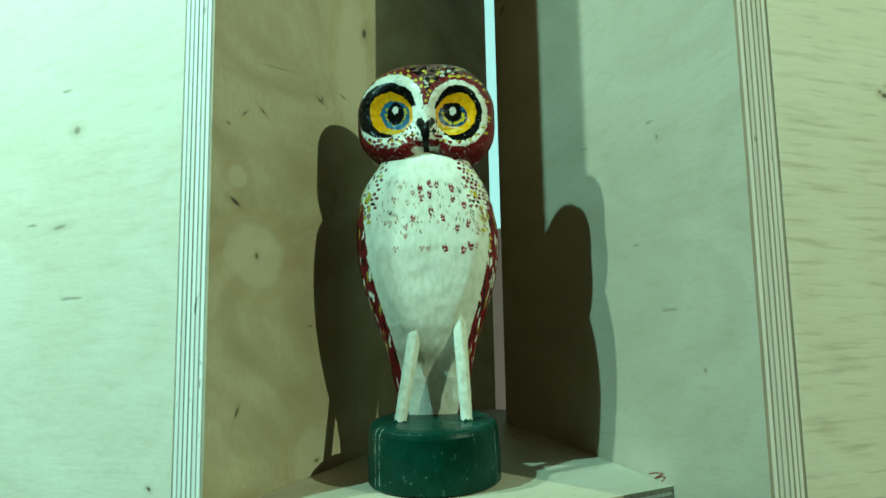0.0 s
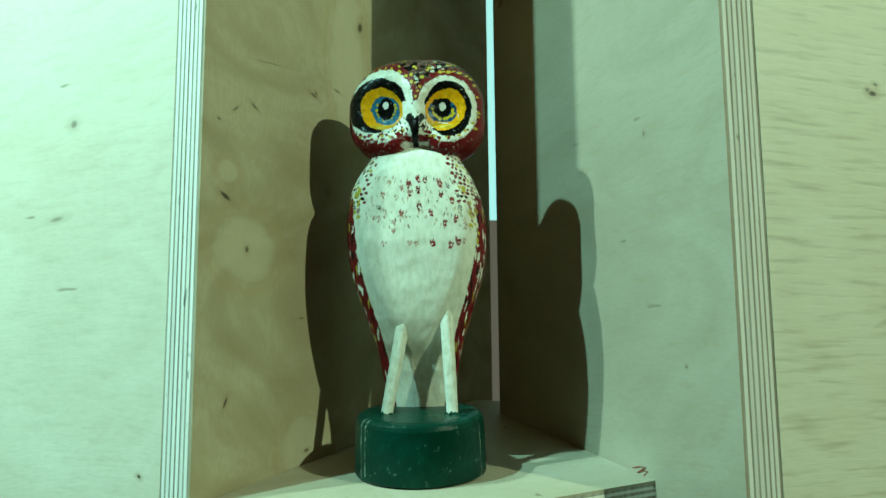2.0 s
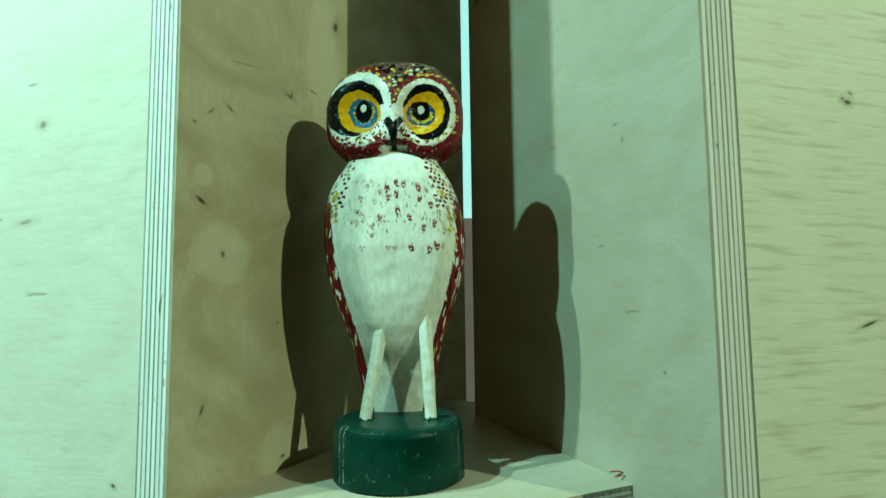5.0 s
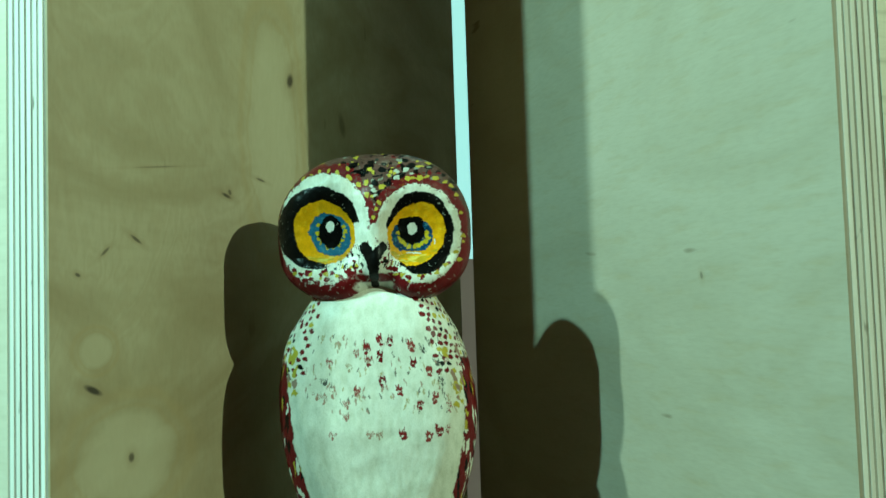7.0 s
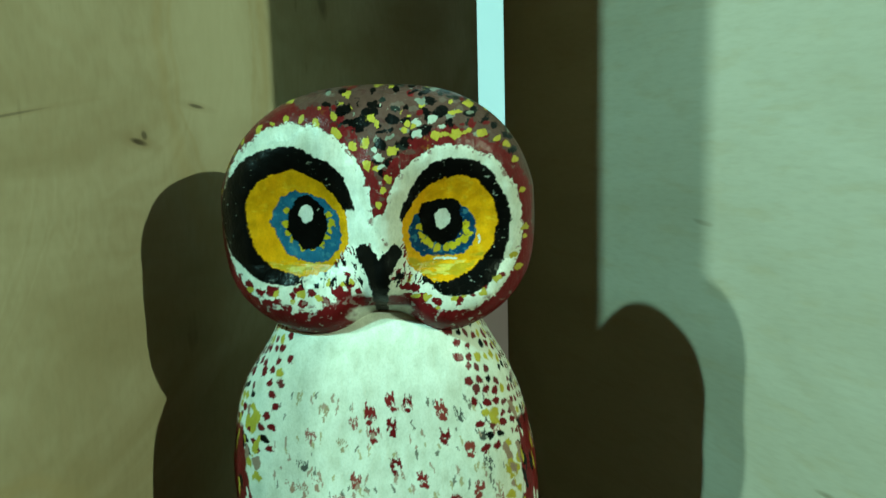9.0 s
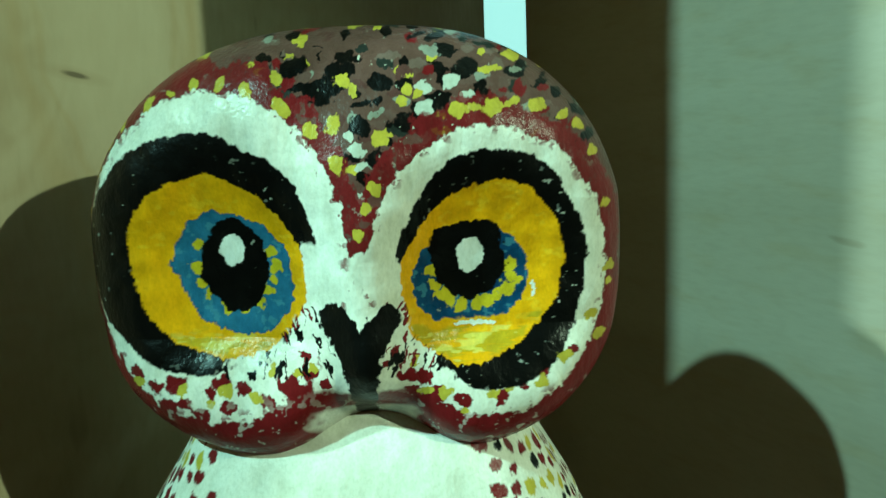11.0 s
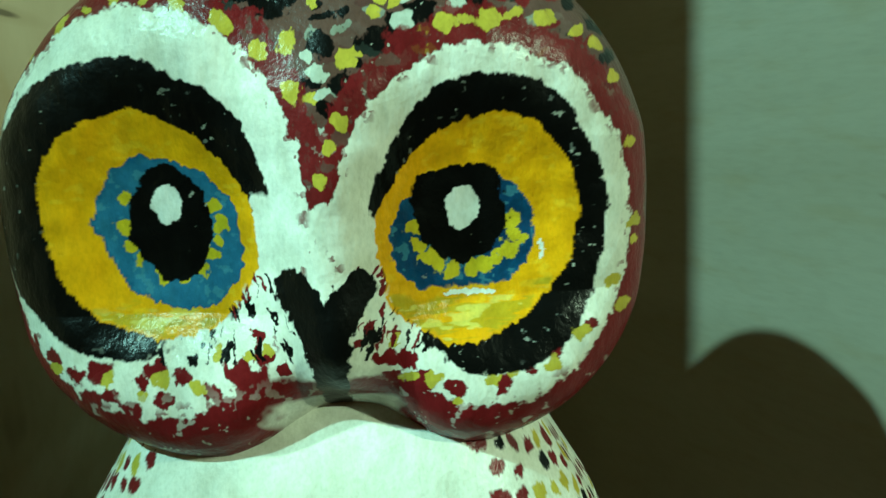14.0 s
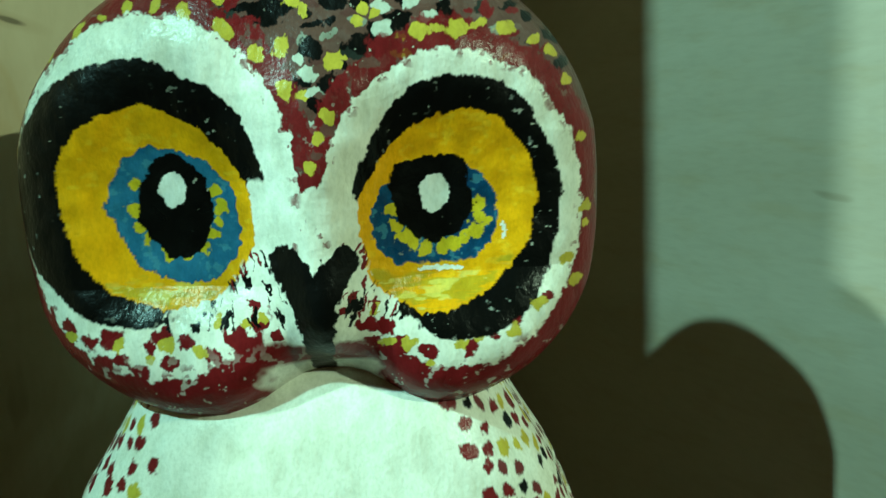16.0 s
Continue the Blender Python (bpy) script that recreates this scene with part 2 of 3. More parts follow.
# the room behind the gap and below
room = part("floor", block(-4, 4, -5, 3, BOTTOM - 0.05, BOTTOM), FLOOR_MAT)
tagged(room, "dark worn floor of the exhibition room", "floor", kind="structure")
back = part("wall_back", block(-0.9, 0.9, 0.85, 0.95, BOTTOM, 1.6), WHITE_WALL)
tagged(back, "white painted wall behind the plywood boards", "wall", kind="structure")
# added panel that glows by itself where the wall would be lit
lit = part("backdrop", block(-0.02, 0.14, 0.80, 0.82, 0.0, 1.5), GLOW_WALL)
tagged(lit, "glowing cyan-white panel in place of the lit wall beyond the gap", "backdrop", kind="structure")
# weak emission replaces the room light on the lower wall
dim = Nodes("dim_glow")
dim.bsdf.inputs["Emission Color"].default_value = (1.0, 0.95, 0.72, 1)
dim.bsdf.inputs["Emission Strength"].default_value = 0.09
DIM_GLOW = dim.done(dim.ramp(dim.noise(6.0), [(0.3, (0.28, 0.26, 0.22)), (0.7, (0.33, 0.31, 0.27))]), 0.7)
dim_panel = part("backdrop", block(-0.04, 0.11, 0.345, 0.365, -0.2, 0.189), DIM_GLOW)
tagged(dim_panel, "faintly glowing grey panel in place of the lower wall beyond the gap", "backdrop", kind="structure")


# ---- the painted owl ----
def value_noise(x, y, seed):
    """Smooth noise from -1 to 1."""
    rng = np.random.RandomState(seed)
    t = rng.rand(256, 256) * 2 - 1
    xi, yi = np.floor(x).astype(int), np.floor(y).astype(int)
    fx, fy = x - xi, y - yi
    fx, fy = fx * fx * (3 - 2 * fx), fy * fy * (3 - 2 * fy)
    g = lambda a, b: t[a % 256, b % 256]
    return (g(xi, yi) * (1 - fx) + g(xi + 1, yi) * fx) * (1 - fy) + (g(xi, yi + 1) * (1 - fx) + g(xi + 1, yi + 1) * fx) * fy


def fbm(x, y, scale, seed):
    return 0.55 * value_noise(x / scale, y / scale, seed) + 0.3 * value_noise(2.1 * x / scale, 2.1 * y / scale, seed + 1) + 0.15 * value_noise(4.7 * x / scale, 4.7 * y / scale, seed + 2)


CREAM, YELLOW, BLACK, BLUE = (0.80, 0.78, 0.70), (0.84, 0.37, 0.005), (0.0035, 0.0035, 0.0032), (0.006, 0.088, 0.21)
RED, PLUM, DAB, WHITE = (0.17, 0.010, 0.012), (0.120, 0.058, 0.048), (0.52, 0.40, 0.05), (0.82, 0.82, 0.78)


class Painter:
    """Lays colours over vertices one coat after another; u, v are places on the surface in metres."""

    def __init__(self, u, v, ground):
        self.u0, self.v0 = u, v
        self.c = np.tile(np.array(ground), (len(u), 1))
        self.wobble(0.0005, 0.0022, 11)

    def wobble(self, size, scale, seed):
        rag = 0.00034
        self.u = self.u0 + size * fbm(self.u0, self.v0, scale, seed) + rag * fbm(self.u0 * 1.6, self.v0, 0.00075, seed + 7)
        self.v = self.v0 + size * fbm(self.u0, self.v0, scale, seed + 40) + rag * fbm(self.u0 * 1.6, self.v0, 0.00075, seed + 9)

    def coat(self, mask, colour, cover=1.0):
        m = np.clip(mask, 0, 1)[:, None] * cover
        self.c = self.c * (1 - m) + np.array(colour) * m

    def ellipse(self, x, z, rx, rz, turn=0.0):
        a = radians(turn)
        dx, dz = self.u - x, self.v - z
        p, q = dx * math.cos(a) + dz * math.sin(a), -dx * math.sin(a) + dz * math.cos(a)
        return np.hypot(p / rx, q / rz)

    def oval(self, x, z, rx, rz, colour, turn=0.0, soft=0.03, where=None):
        m = (1 - self.ellipse(x, z, rx, rz, turn)) / soft + 0.5
        self.coat(m if where is None else np.clip(m, 0, 1) * where, colour)

    def dab(self, x, z, rx, rz, colour, turn=0.0, where=None):
        near = np.flatnonzero((abs(self.u0 - x) < 2.2 * max(rx, rz)) & (abs(self.v0 - z) < 2.2 * max(rx, rz)))
        if not len(near):
            return
        a = radians(turn)
        dx, dz = self.u[near] - x, self.v[near] - z
        p, q = dx * math.cos(a) + dz * math.sin(a), -dx * math.sin(a) + dz * math.cos(a)
        m = np.clip((1 - np.hypot(p / rx, q / rz) + 0.45 * fbm(self.u0[near], self.v0[near], 0.0011, 77)) / 0.12, 0, 1)
        if where is not None:
            m = m * where[near]
        self.c[near] = self.c[near] * (1 - m[:, None]) + np.array(colour) * m[:, None]


def paint_head(p):
    """p: places in metres; the face is painted square on, coat over coat."""
    rng = random.Random(4)
    mm = 0.001
    x, z = p[:, 0], p[:, 2]
    k = Painter(x, z, PLUM)
    front = np.clip((0.012 - p[:, 1]) / 0.004, 0, 1)
    DISCS = ((-0.0195, 0.1864, 0.0178, 0.0206), (0.0154, 0.1835, 0.0153, 0.0181))
    RING_L, RING_R = (-0.0215, 0.1867, 0.0158, 0.0151), (0.0159, 0.1838, 0.0120, 0.0151)
    IRIS_L, IRIS_R = (-0.0192, 0.1850, 0.0123, 0.0107, -46), (0.0144, 0.1833, 0.0118, 0.0098, 60)
    BLUE_L, BLUE_R = (-0.0170, 0.1842, 0.0085, 0.0073, -47), (0.0128, 0.1827, 0.0074, 0.0065, 5)
    PUPIL_L, PUPIL_R = (-0.0169, 0.1853, 0.0042, 0.0061), (0.0128, 0.1844, 0.0046, 0.0049)
    dry = fbm(x * 1.5, z, 0.0008, 201)
    # mottled crown: plum ground, red, then black, white and yellow dabs
    crown = [(0.0, 0.2100)] + [(rng.uniform(-0.030, 0.029), rng.uniform(0.196, 0.2160)) for _ in range(520)]
    for i, (a, b) in enumerate(crown):
        c = (BLACK, PLUM, BLACK, (0.10, 0.04, 0.035), (0.02, 0.025, 0.022), (0.16, 0.10, 0.085), (0.13, 0.07, 0.06), BLACK, RED, PLUM, (0.24, 0.25, 0.21), DAB)[i % 12]
        k.dab(a, b, rng.uniform(0.0006, 0.0014), rng.uniform(0.0004, 0.0009), c, rng.uniform(-30, 30))
    for a, b, r in ((-4.8, 206.1, 2.2), (2.5, 207.1, 1.7), (7.8, 202.2, 2.1), (0.0, 202.0, 1.6), (2.3, 198.1, 1.6), (9.6, 204.6, 1.7), (-2.1, 208.5, 1.8), (5.7, 202.3, 1.3), (-8, 209.5, 1.8), (13, 208.5, 2.0), (0.8, 195.8, 0.9)):
        k.dab(a * mm, b * mm, r * mm, 0.75 * r * mm, BLACK, rng.uniform(-30, 30))
    for a, b, r in ((7.7, 206.3, 1.3), (11.3, 207.0, 1.2), (13.4, 205.0, 1.1), (7.9, 203.8, 1.1), (0.5, 197.4, 1.0), (-0.3, 199.3, 1.1), (0.2, 193.5, 0.7), (-1.2, 201.0, 0.8)):
        k.dab(a * mm, b * mm, r * mm, 0.7 * r * mm, (0.50, 0.52, 0.46), rng.uniform(-40, 40))
    # red borders round the two face discs
    d = np.minimum(k.ellipse(*DISCS[0]), k.ellipse(*DISCS[1]))
    rim = np.clip((1.19 + 0.07 * fbm(x, z, 0.003, 5) + 0.05 * dry - d) / 0.02, 0, 1)
    k.coat(rim * np.clip(1.25 - 0.5 * (dry > 0.42), 0, 1), RED, 0.93)
    k.coat(np.clip((0.180 - z + 0.0005 * fbm(x, z, 0.002, 9)) / 0.0008, 0, 1), RED)
    k.coat(np.clip((fbm(x, z, 0.0014, 211) - 0.30) / 0.1, 0, 1) * rim * (z > 0.186) * (abs(x) < 0.012), PLUM, 0.8)
    for a, b, r in ((7, 205.5, 0.8), (6.0, 206.1, 0.9), (5.2, 204.7, 0.8), (-2.1, 207.4, 1.2), (-0.6, 206.2, 0.9), (-9.9, 208.1, 1.0), (-3.1, 202.4, 1.1), (2.6, 200.3, 1.3), (-0.2, 189.2, 0.8), (0.7, 192.4, 0.8), (1.9, 194.7, 0.9),
                    (-37.0, 191.8, 0.9), (-35.1, 197.6, 1.2), (-32.0, 202.9, 1.0), (-27.1, 205.5, 1.3), (-20.8, 207.9, 0.8), (-17.2, 207.6, 1.0), (-13.6, 206.5, 1.1), (-9.3, 204.3, 1.3), (-5.8, 201.4, 1.1), (-2.8, 197.7, 1.1)):
        k.dab(a * mm, b * mm, 0.8 * r * mm, r * mm, DAB, rng.uniform(-20, 20))
    for a, b, r in ((11.8, 203.1, 1.2), (16.2, 203.6, 1.2), (18.8, 204.3, 0.8), (21.7, 203.5, 1.1), (25.1, 202.3, 0.8), (27.3, 201.0, 0.9), (29.4, 197.7, 0.8), (30.4, 190.9, 0.8), (-24, 206.9, 0.6), (-33.5, 200.4, 0.7), (14, 203.6, 0.6)):
        k.dab(a * mm, b * mm, 1.15 * r * mm, 0.75 * r * mm, DAB, rng.uniform(-20, 30))
    # cream discs and the bridge of the nose, their edges dragged with a dry brush
    k.wobble(0.0006, 0.0018, 31)
    for disc in DISCS:
        k.coat((1 + 0.022 * dry - k.ellipse(*disc)) / 0.012 + 0.5, CREAM)
    k.coat(np.clip((0.0070 - abs(k.u + 0.0005)) / 0.0003, 0, 1) * np.clip((0.1876 - k.v - 0.9 * abs(k.u + 0.0003) * (k.v > 0.184) + 0.0007 * dry) / 0.0003, 0, 1) * np.clip((k.v - 0.1690) / 0.0006, 0, 1), CREAM)
    edge = np.clip(1 - abs(np.minimum(k.ellipse(*DISCS[0]), k.ellipse(*DISCS[1])) - 0.975) / 0.045, 0, 1)
    k.coat(edge * np.clip((fbm(x, z, 0.0009, 55) - 0.26) / 0.05, 0, 1), RED, 0.85)
    # black rings, open towards the bill
    k.wobble(0.0007, 0.0035, 51)
    inner = 1 - np.clip((k.u + 0.0075 + 0.22 * (0.1880 - k.v) + 0.0008 * dry) / 0.0003, 0, 1) * np.clip((0.1882 - k.v) / 0.0004, 0, 1)
    inner *= 1 - np.clip((k.u + 0.0190 - 0.002 * dry) / 0.0016, 0, 1) * np.clip((0.1762 - k.v + 0.001 * dry) / 0.0012, 0, 1)
    k.oval(*RING_L, BLACK, soft=0.012, where=inner)
    inner = 1 - np.clip((0.0060 + 0.10 * (0.185 - k.v) - k.u + 0.0012 * dry) / 0.0003, 0, 1) * np.clip((0.1855 - k.v + 0.0006 * dry) / 0.0004, 0, 1)
    inner *= 1 - np.clip((0.0085 - k.u + 0.001 * dry) / 0.0010, 0, 1) * np.clip((0.1760 - k.v) / 0.0010, 0, 1)
    k.oval(*RING_R, BLACK, soft=0.012, where=inner)
    rings = np.minimum(k.ellipse(*RING_L), k.ellipse(*RING_R))
    k.coat(np.clip((fbm(x, z, 0.0011, 221) - 0.56) / 0.05, 0, 1) * (rings < 0.97) * (rings > 0.72) * np.clip(0.4 + value_noise(x / 0.005, z / 0.005, 222), 0, 1), (0.30, 0.31, 0.28), 0.8)
    # yellow, brushed thick, with olive traces towards the lower lids
    k.wobble(0.0006, 0.0028, 58)
    k.oval(*IRIS_L[:4], YELLOW, IRIS_L[4], soft=0.014)
    k.oval(*IRIS_R[:4], YELLOW, IRIS_R[4], soft=0.014)
    inside = np.clip((0.99 - np.minimum(k.ellipse(*IRIS_L), k.ellipse(*IRIS_R))) / 0.03, 0, 1)
    k.coat(inside * np.clip(fbm(x, z * 1.8, 0.0030, 63) * 1.4, 0, 1), (0.66, 0.30, 0.006), 0.6)
    k.coat(inside * np.clip((fbm(x, z * 1.5, 0.0016, 64) - 0.25) / 0.2, 0, 1), (0.86, 0.47, 0.02), 0.6)
    k.coat(inside * np.clip((0.1768 - z + 0.0016 * fbm(x, z, 0.003, 65)) / 0.0006, 0, 1) * np.clip((fbm(x * 0.35, z * 2, 0.0014, 66) + 0.05) / 0.2, 0, 1), (0.34, 0.30, 0.02), 0.6)
    k.coat(inside * np.clip((0.1768 - z) / 0.001, 0, 1) * np.clip((fbm(x * 0.5, z * 1.6, 0.0016, 67) - 0.25) / 0.1, 0, 1), (0.72, 0.58, 0.12), 0.7)
    # blue irises, black pupils ringed with yellow dots
    shade = np.clip(0.5 + 1.2 * fbm(x, z, 0.0022, 61), 0, 1)
    k.wobble(0.0007, 0.0018, 68)
    for e, tone in ((BLUE_L, (0.035, 0.20, 0.33)), (BLUE_R, (0.004, 0.032, 0.085))):
        cut = np.clip((k.v - (e[1] - 0.84 * e[3])) / 0.0003, 0, 1) if e is BLUE_R else 1.0
        k.oval(*e[:4], BLUE, e[4], soft=0.015, where=cut)
        k.coat(np.clip((1 - k.ellipse(*e)) / 0.04, 0, 1) * cut * (0.45 + 0.55 * shade), tone, 0.62 if e is BLUE_L else 0.92)
        k.coat(np.clip((1 - k.ellipse(*e)) / 0.04, 0, 1) * cut * np.clip((fbm(x, z, 0.0011, 231) - 0.30) / 0.08, 0, 1), (0.07, 0.27, 0.36), 0.5)
    k.oval(0.0122, 0.1872, 0.0047, 0.0026, BLACK, 8, soft=0.05)
    for a, b in ((-21.3, 187.8), (-21.7, 185.0), (-21.3, 183.0), (-20.5, 181.5), (-18.3, 179.8), (-16.1, 179.7), (-14.1, 180.4), (-13.0, 182.0), (-12.1, 183.4), (-11.8, 185.2), (-12.4, 186.8),
                 (7.8, 183.6), (8.0, 181.8), (9.0, 180.5), (10.1, 179.6), (11.5, 179.0), (13.5, 178.8), (15.1, 179.3), (16.3, 180.0), (17.5, 180.8), (18.3, 182.0), (17.6, 183.6)):
        k.dab(a * mm, b * mm, rng.uniform(0.7, 1.05) * mm, rng.uniform(0.7, 1.1) * mm, (0.60, 0.44, 0.02), rng.uniform(-60, 60))
    for e in (PUPIL_L, PUPIL_R):
        k.oval(*e, BLACK, soft=0.02)
    k.wobble(0.0005, 0.0014, 71)
    k.oval(-0.0169, 0.1871, 0.0018, 0.0020, WHITE, soft=0.05)
    k.oval(0.0128, 0.1854, 0.0017, 0.0022, WHITE, soft=0.05)
    k.oval(0.0132, 0.1767, 0.0028, 0.00035, WHITE)
    k.oval(0.0208, 0.1806, 0.0003, 0.0010, WHITE)
    # dabs along the lower edge of the discs
    clear = np.clip((np.minimum(k.ellipse(*RING_L), k.ellipse(*RING_R)) - 1) / 0.02 + (z < 0.1745) * (x > -0.019) * (x < 0.009) * 5, 0, 1)
    for a, b, r in ((-30.3, 171.7, 1.1), (-25.1, 170.6, 1.4), (-27.9, 169.8, 1.2), (-23.6, 168.0, 1.3), (-18.8, 170.9, 1.3), (-20.4, 169.6, 1.0), (-18.0, 167.8, 1.1), (-16.0, 170.1, 1.0), (-10.5, 170.8, 1.4), (-8.3, 173.9, 0.9), (-7.5, 171.9, 1.1), (-26.3, 167.5, 1.5), (-21.5, 166.6, 1.3),
                    (3.0, 174.8, 0.9), (4.3, 171.3, 1.3), (6.5, 170.8, 1.2), (5.5, 173.5, 0.9), (8.1, 168.5, 1.2), (11.3, 167.9, 1.1), (16.0, 167.8, 1.1)):
        k.dab(a * mm, b * mm, r * mm, 0.8 * r * mm, RED, rng.uniform(-40, 20), where=clear)
    for a, b, r in ((19.0, 168.9, 1.0), (21.4, 170.2, 1.0), (2.1, 173.5, 0.8), (-33.0, 173.0, 0.8), (25.6, 172.6, 0.8), (-13.0, 168.4, 1.3), (-9.0, 169.2, 1.6), (5.0, 168.8, 1.2), (-5.8, 170.6, 0.9)):
        k.dab(a * mm, b * mm, r * mm, 0.8 * r * mm, RED, rng.uniform(-40, 20), where=clear)
    for a, b, r in ((-30.3, 170.3, 0.8), (-24.0, 169.9, 0.9), (-18.2, 169.9, 1.2), (-12.9, 172.6, 1.1), (-14.4, 169.1, 1.1), (-20.0, 168.3, 0.8), (-9.0, 172.2, 0.7), (-7.2, 172.6, 0.7), (5.3, 173.0, 1.0), (6.4, 168.9, 1.0), (9.0, 168.7, 0.9), (11.3, 166.4, 0.9),
                    (15.1, 168.2, 0.8), (17.2, 168.9, 0.9), (21.2, 169.3, 1.0), (24.6, 171.8, 1.1), (28.4, 176.5, 1.0), (29.4, 173.8, 1.0), (31.0, 180.3, 0.8), (31.0, 182.4, 0.8)):
        k.dab(a * mm, b * mm, r * mm, 0.75 * r * mm, DAB, rng.uniform(0, 40), where=clear)
    # dry black and cream hairs between the eyes and the bill
    for _ in range(120):
        s = rng.choice((-1, 1))
        a, b = -0.0011 + s * rng.uniform(0.0035, 0.0105), rng.uniform(0.1720, 0.1800)
        k.dab(a, b, 0.00022, rng.uniform(0.0006, 0.0014), rng.choice((BLACK, BLACK, CREAM, CREAM, RED)), -s * rng.uniform(10, 40), where=1 - inside)
    for _ in range(90):
        a, b = -0.0005 + rng.choice((-1, 1)) * rng.uniform(0.010, 0.018), rng.uniform(0.1715, 0.1745)
        k.dab(a, b, 0.0003, rng.uniform(0.0006, 0.0014), rng.choice((BLACK, CREAM)), rng.uniform(-20, 20), where=clear * (1 - inside))
    # jaw, the hollow of the throat, scuffs and chips
    throat = np.clip((0.0070 - abs(x + 0.0012) + 0.002 * fbm(x, z, 0.003, 91)) / 0.001, 0, 1) * np.clip((0.1668 - z) / 0.0006, 0, 1)
    k.coat(throat, CREAM, 0.9)
    k.coat(np.clip((fbm(x, z, 0.0012, 95) - 0.40) / 0.08, 0, 1) * np.clip((0.170 - z) / 0.004, 0, 1), CREAM, 0.45)
    chips = np.clip((fbm(x, z, 0.0008, 97) - 0.60) / 0.05, 0, 1) * np.clip(0.3 + value_noise(x / 0.006, z / 0.006, 98), 0, 1)
    k.coat(chips * (k.c.sum(1) < 0.35), (0.55, 0.54, 0.46), 0.8)
    # bill: two lobes that run together into a point
    k.wobble(0.0005, 0.0012, 81)
    ragged = k.u + 0.0011 + 0.0003 * dry
    wide = np.interp(z, [0.1630, 0.1665, 0.1700, 0.1735, 0.1761, 0.1780, 0.1797, 0.1812], [0.0008, 0.0016, 0.0020, 0.0026, 0.0038, 0.0052, 0.0050, 0.0034])
    bill = np.clip((wide - abs(ragged)) / 0.0002, 0, 1) * np.clip((0.1810 - k.v + 0.0006 * dry) / 0.0003, 0, 1) * np.clip((k.v - 0.1632) / 0.0004, 0, 1)
    notch = np.clip((0.85 * (k.v - 0.1776) - abs(ragged - 0.0004)) / 0.0002, 0, 1) * (k.v > 0.1776)
    k.coat(bill * (1 - notch), BLACK)
    k.c *= (1 + 0.10 * fbm(x * 2.2, z, 0.0018, 99))[:, None]
    k.coat((1 - front) * np.clip((0.205 - z) / 0.004, 0, 1), RED, 0.8)
    return k.c


def paint_body(p, az):
    """az: angle round the body from the breast, negative on the owl's right."""
    rng = random.Random(9)
    z = p[:, 2]
    u = az * 0.031
    k = Painter(u, z, CREAM)
    k.coat(np.clip(fbm(u, z, 0.012, 3) * 0.5, 0, 1), (0.68, 0.66, 0.52), 0.18)
    # breast strokes: forked brush prints, the clearest ones in their places, paler ones between
    def print_mark(a, b, c, h, w):
        for j in range(6):
            k.dab(a + (j - 2.5) * 0.00034, b + 0.25 * h + rng.uniform(-0.0004, 0.0005), 0.45 * w, h * rng.uniform(0.55, 1.1) * (0.6 if j in (2, 3) else 1.0), c, rng.uniform(-7, 7))
        k.dab(a + rng.uniform(-0.0003, 0.0003), b - 0.75 * h, 1.7 * w, 0.0008, c)

    for a, b in ((3.2, 145.9), (6.9, 145.6), (-1.4, 143.1), (13.3, 143.5), (2.9, 140.2), (-0.6, 138.6), (13.0, 137.7), (17.6, 134.6), (3.3, 131.6), (-4.6, 128.6), (8.0, 128.2), (13.6, 122.8), (18.4, 125.1), (7.8, 112.6), (15.6, 112.0), (18.8, 113.6)):
        print_mark(a * 0.001, b * 0.001, rng.choice((RED, (0.24, 0.02, 0.02), (0.30, 0.05, 0.04))), rng.uniform(0.0016, 0.0022), 0.00045)
    for a, b in ((24.4, 137.5), (-11.8, 127.9), (-14.6, 126.0), (-7.1, 136.5), (-12.8, 138.0), (-10.7, 143.8), (-12.4, 112.9), (-1.8, 113.2), (0.9, 112.9), (22.6, 141.9), (-7.8, 123.9), (22.7, 121.7), (-14.4, 132.2), (20.7, 137.6), (-8.5, 119.5), (21.5, 114.0), (-4.9, 141.6), (-17.0, 127.0), (16.8, 142.6), (21.0, 131.0)):
        c = rng.choice(((0.36, 0.12, 0.10), (0.44, 0.24, 0.18), (0.10, 0.10, 0.09), (0.42, 0.30, 0.20)))
        print_mark(a * 0.001, b * 0.001, c, rng.uniform(0.0012, 0.0019), 0.00026)
    for _ in range(120):
        a, b = rng.uniform(-0.021, 0.026), rng.choice((0.146, 0.1435, 0.139, 0.135, 0.130, 0.126, 0.121)) + rng.uniform(-0.0016, 0.0016)
        k.dab(a, b, 0.00022, rng.uniform(0.0006, 0.0015), rng.choice(((0.46, 0.30, 0.24), (0.52, 0.42, 0.26), (0.22, 0.20, 0.17))), rng.uniform(-12, 12))
    # shoulders: rows of dabs
    for row in range(13):
        for col in range(11):
            for t in (-1, 1):
                b = 0.1645 - 0.0025 * row + rng.uniform(-0.0004, 0.0004)
                a = t * (0.0212 + 0.0030 * col + 0.0013 * (row % 2) + rng.uniform(-0.0004, 0.0004))
                if rng.random() < 0.9:
                    k.dab(a, b - 0.0004 * col, rng.uniform(0.0010, 0.0014), rng.uniform(0.0007, 0.0010), rng.choice((RED, RED, RED, BLACK, (0.16, 0.03, 0.03), DAB)), t * 20)
    for _ in range(50):
        s = rng.choice((-1, 1))
        k.dab(s * rng.uniform(0.024, 0.034), rng.uniform(0.120, 0.142), rng.uniform(0.0008, 0.0016), rng.uniform(0.0012, 0.0028), rng.choice((DAB, DAB, (0.36, 0.22, 0.17), CREAM)), s * 15)
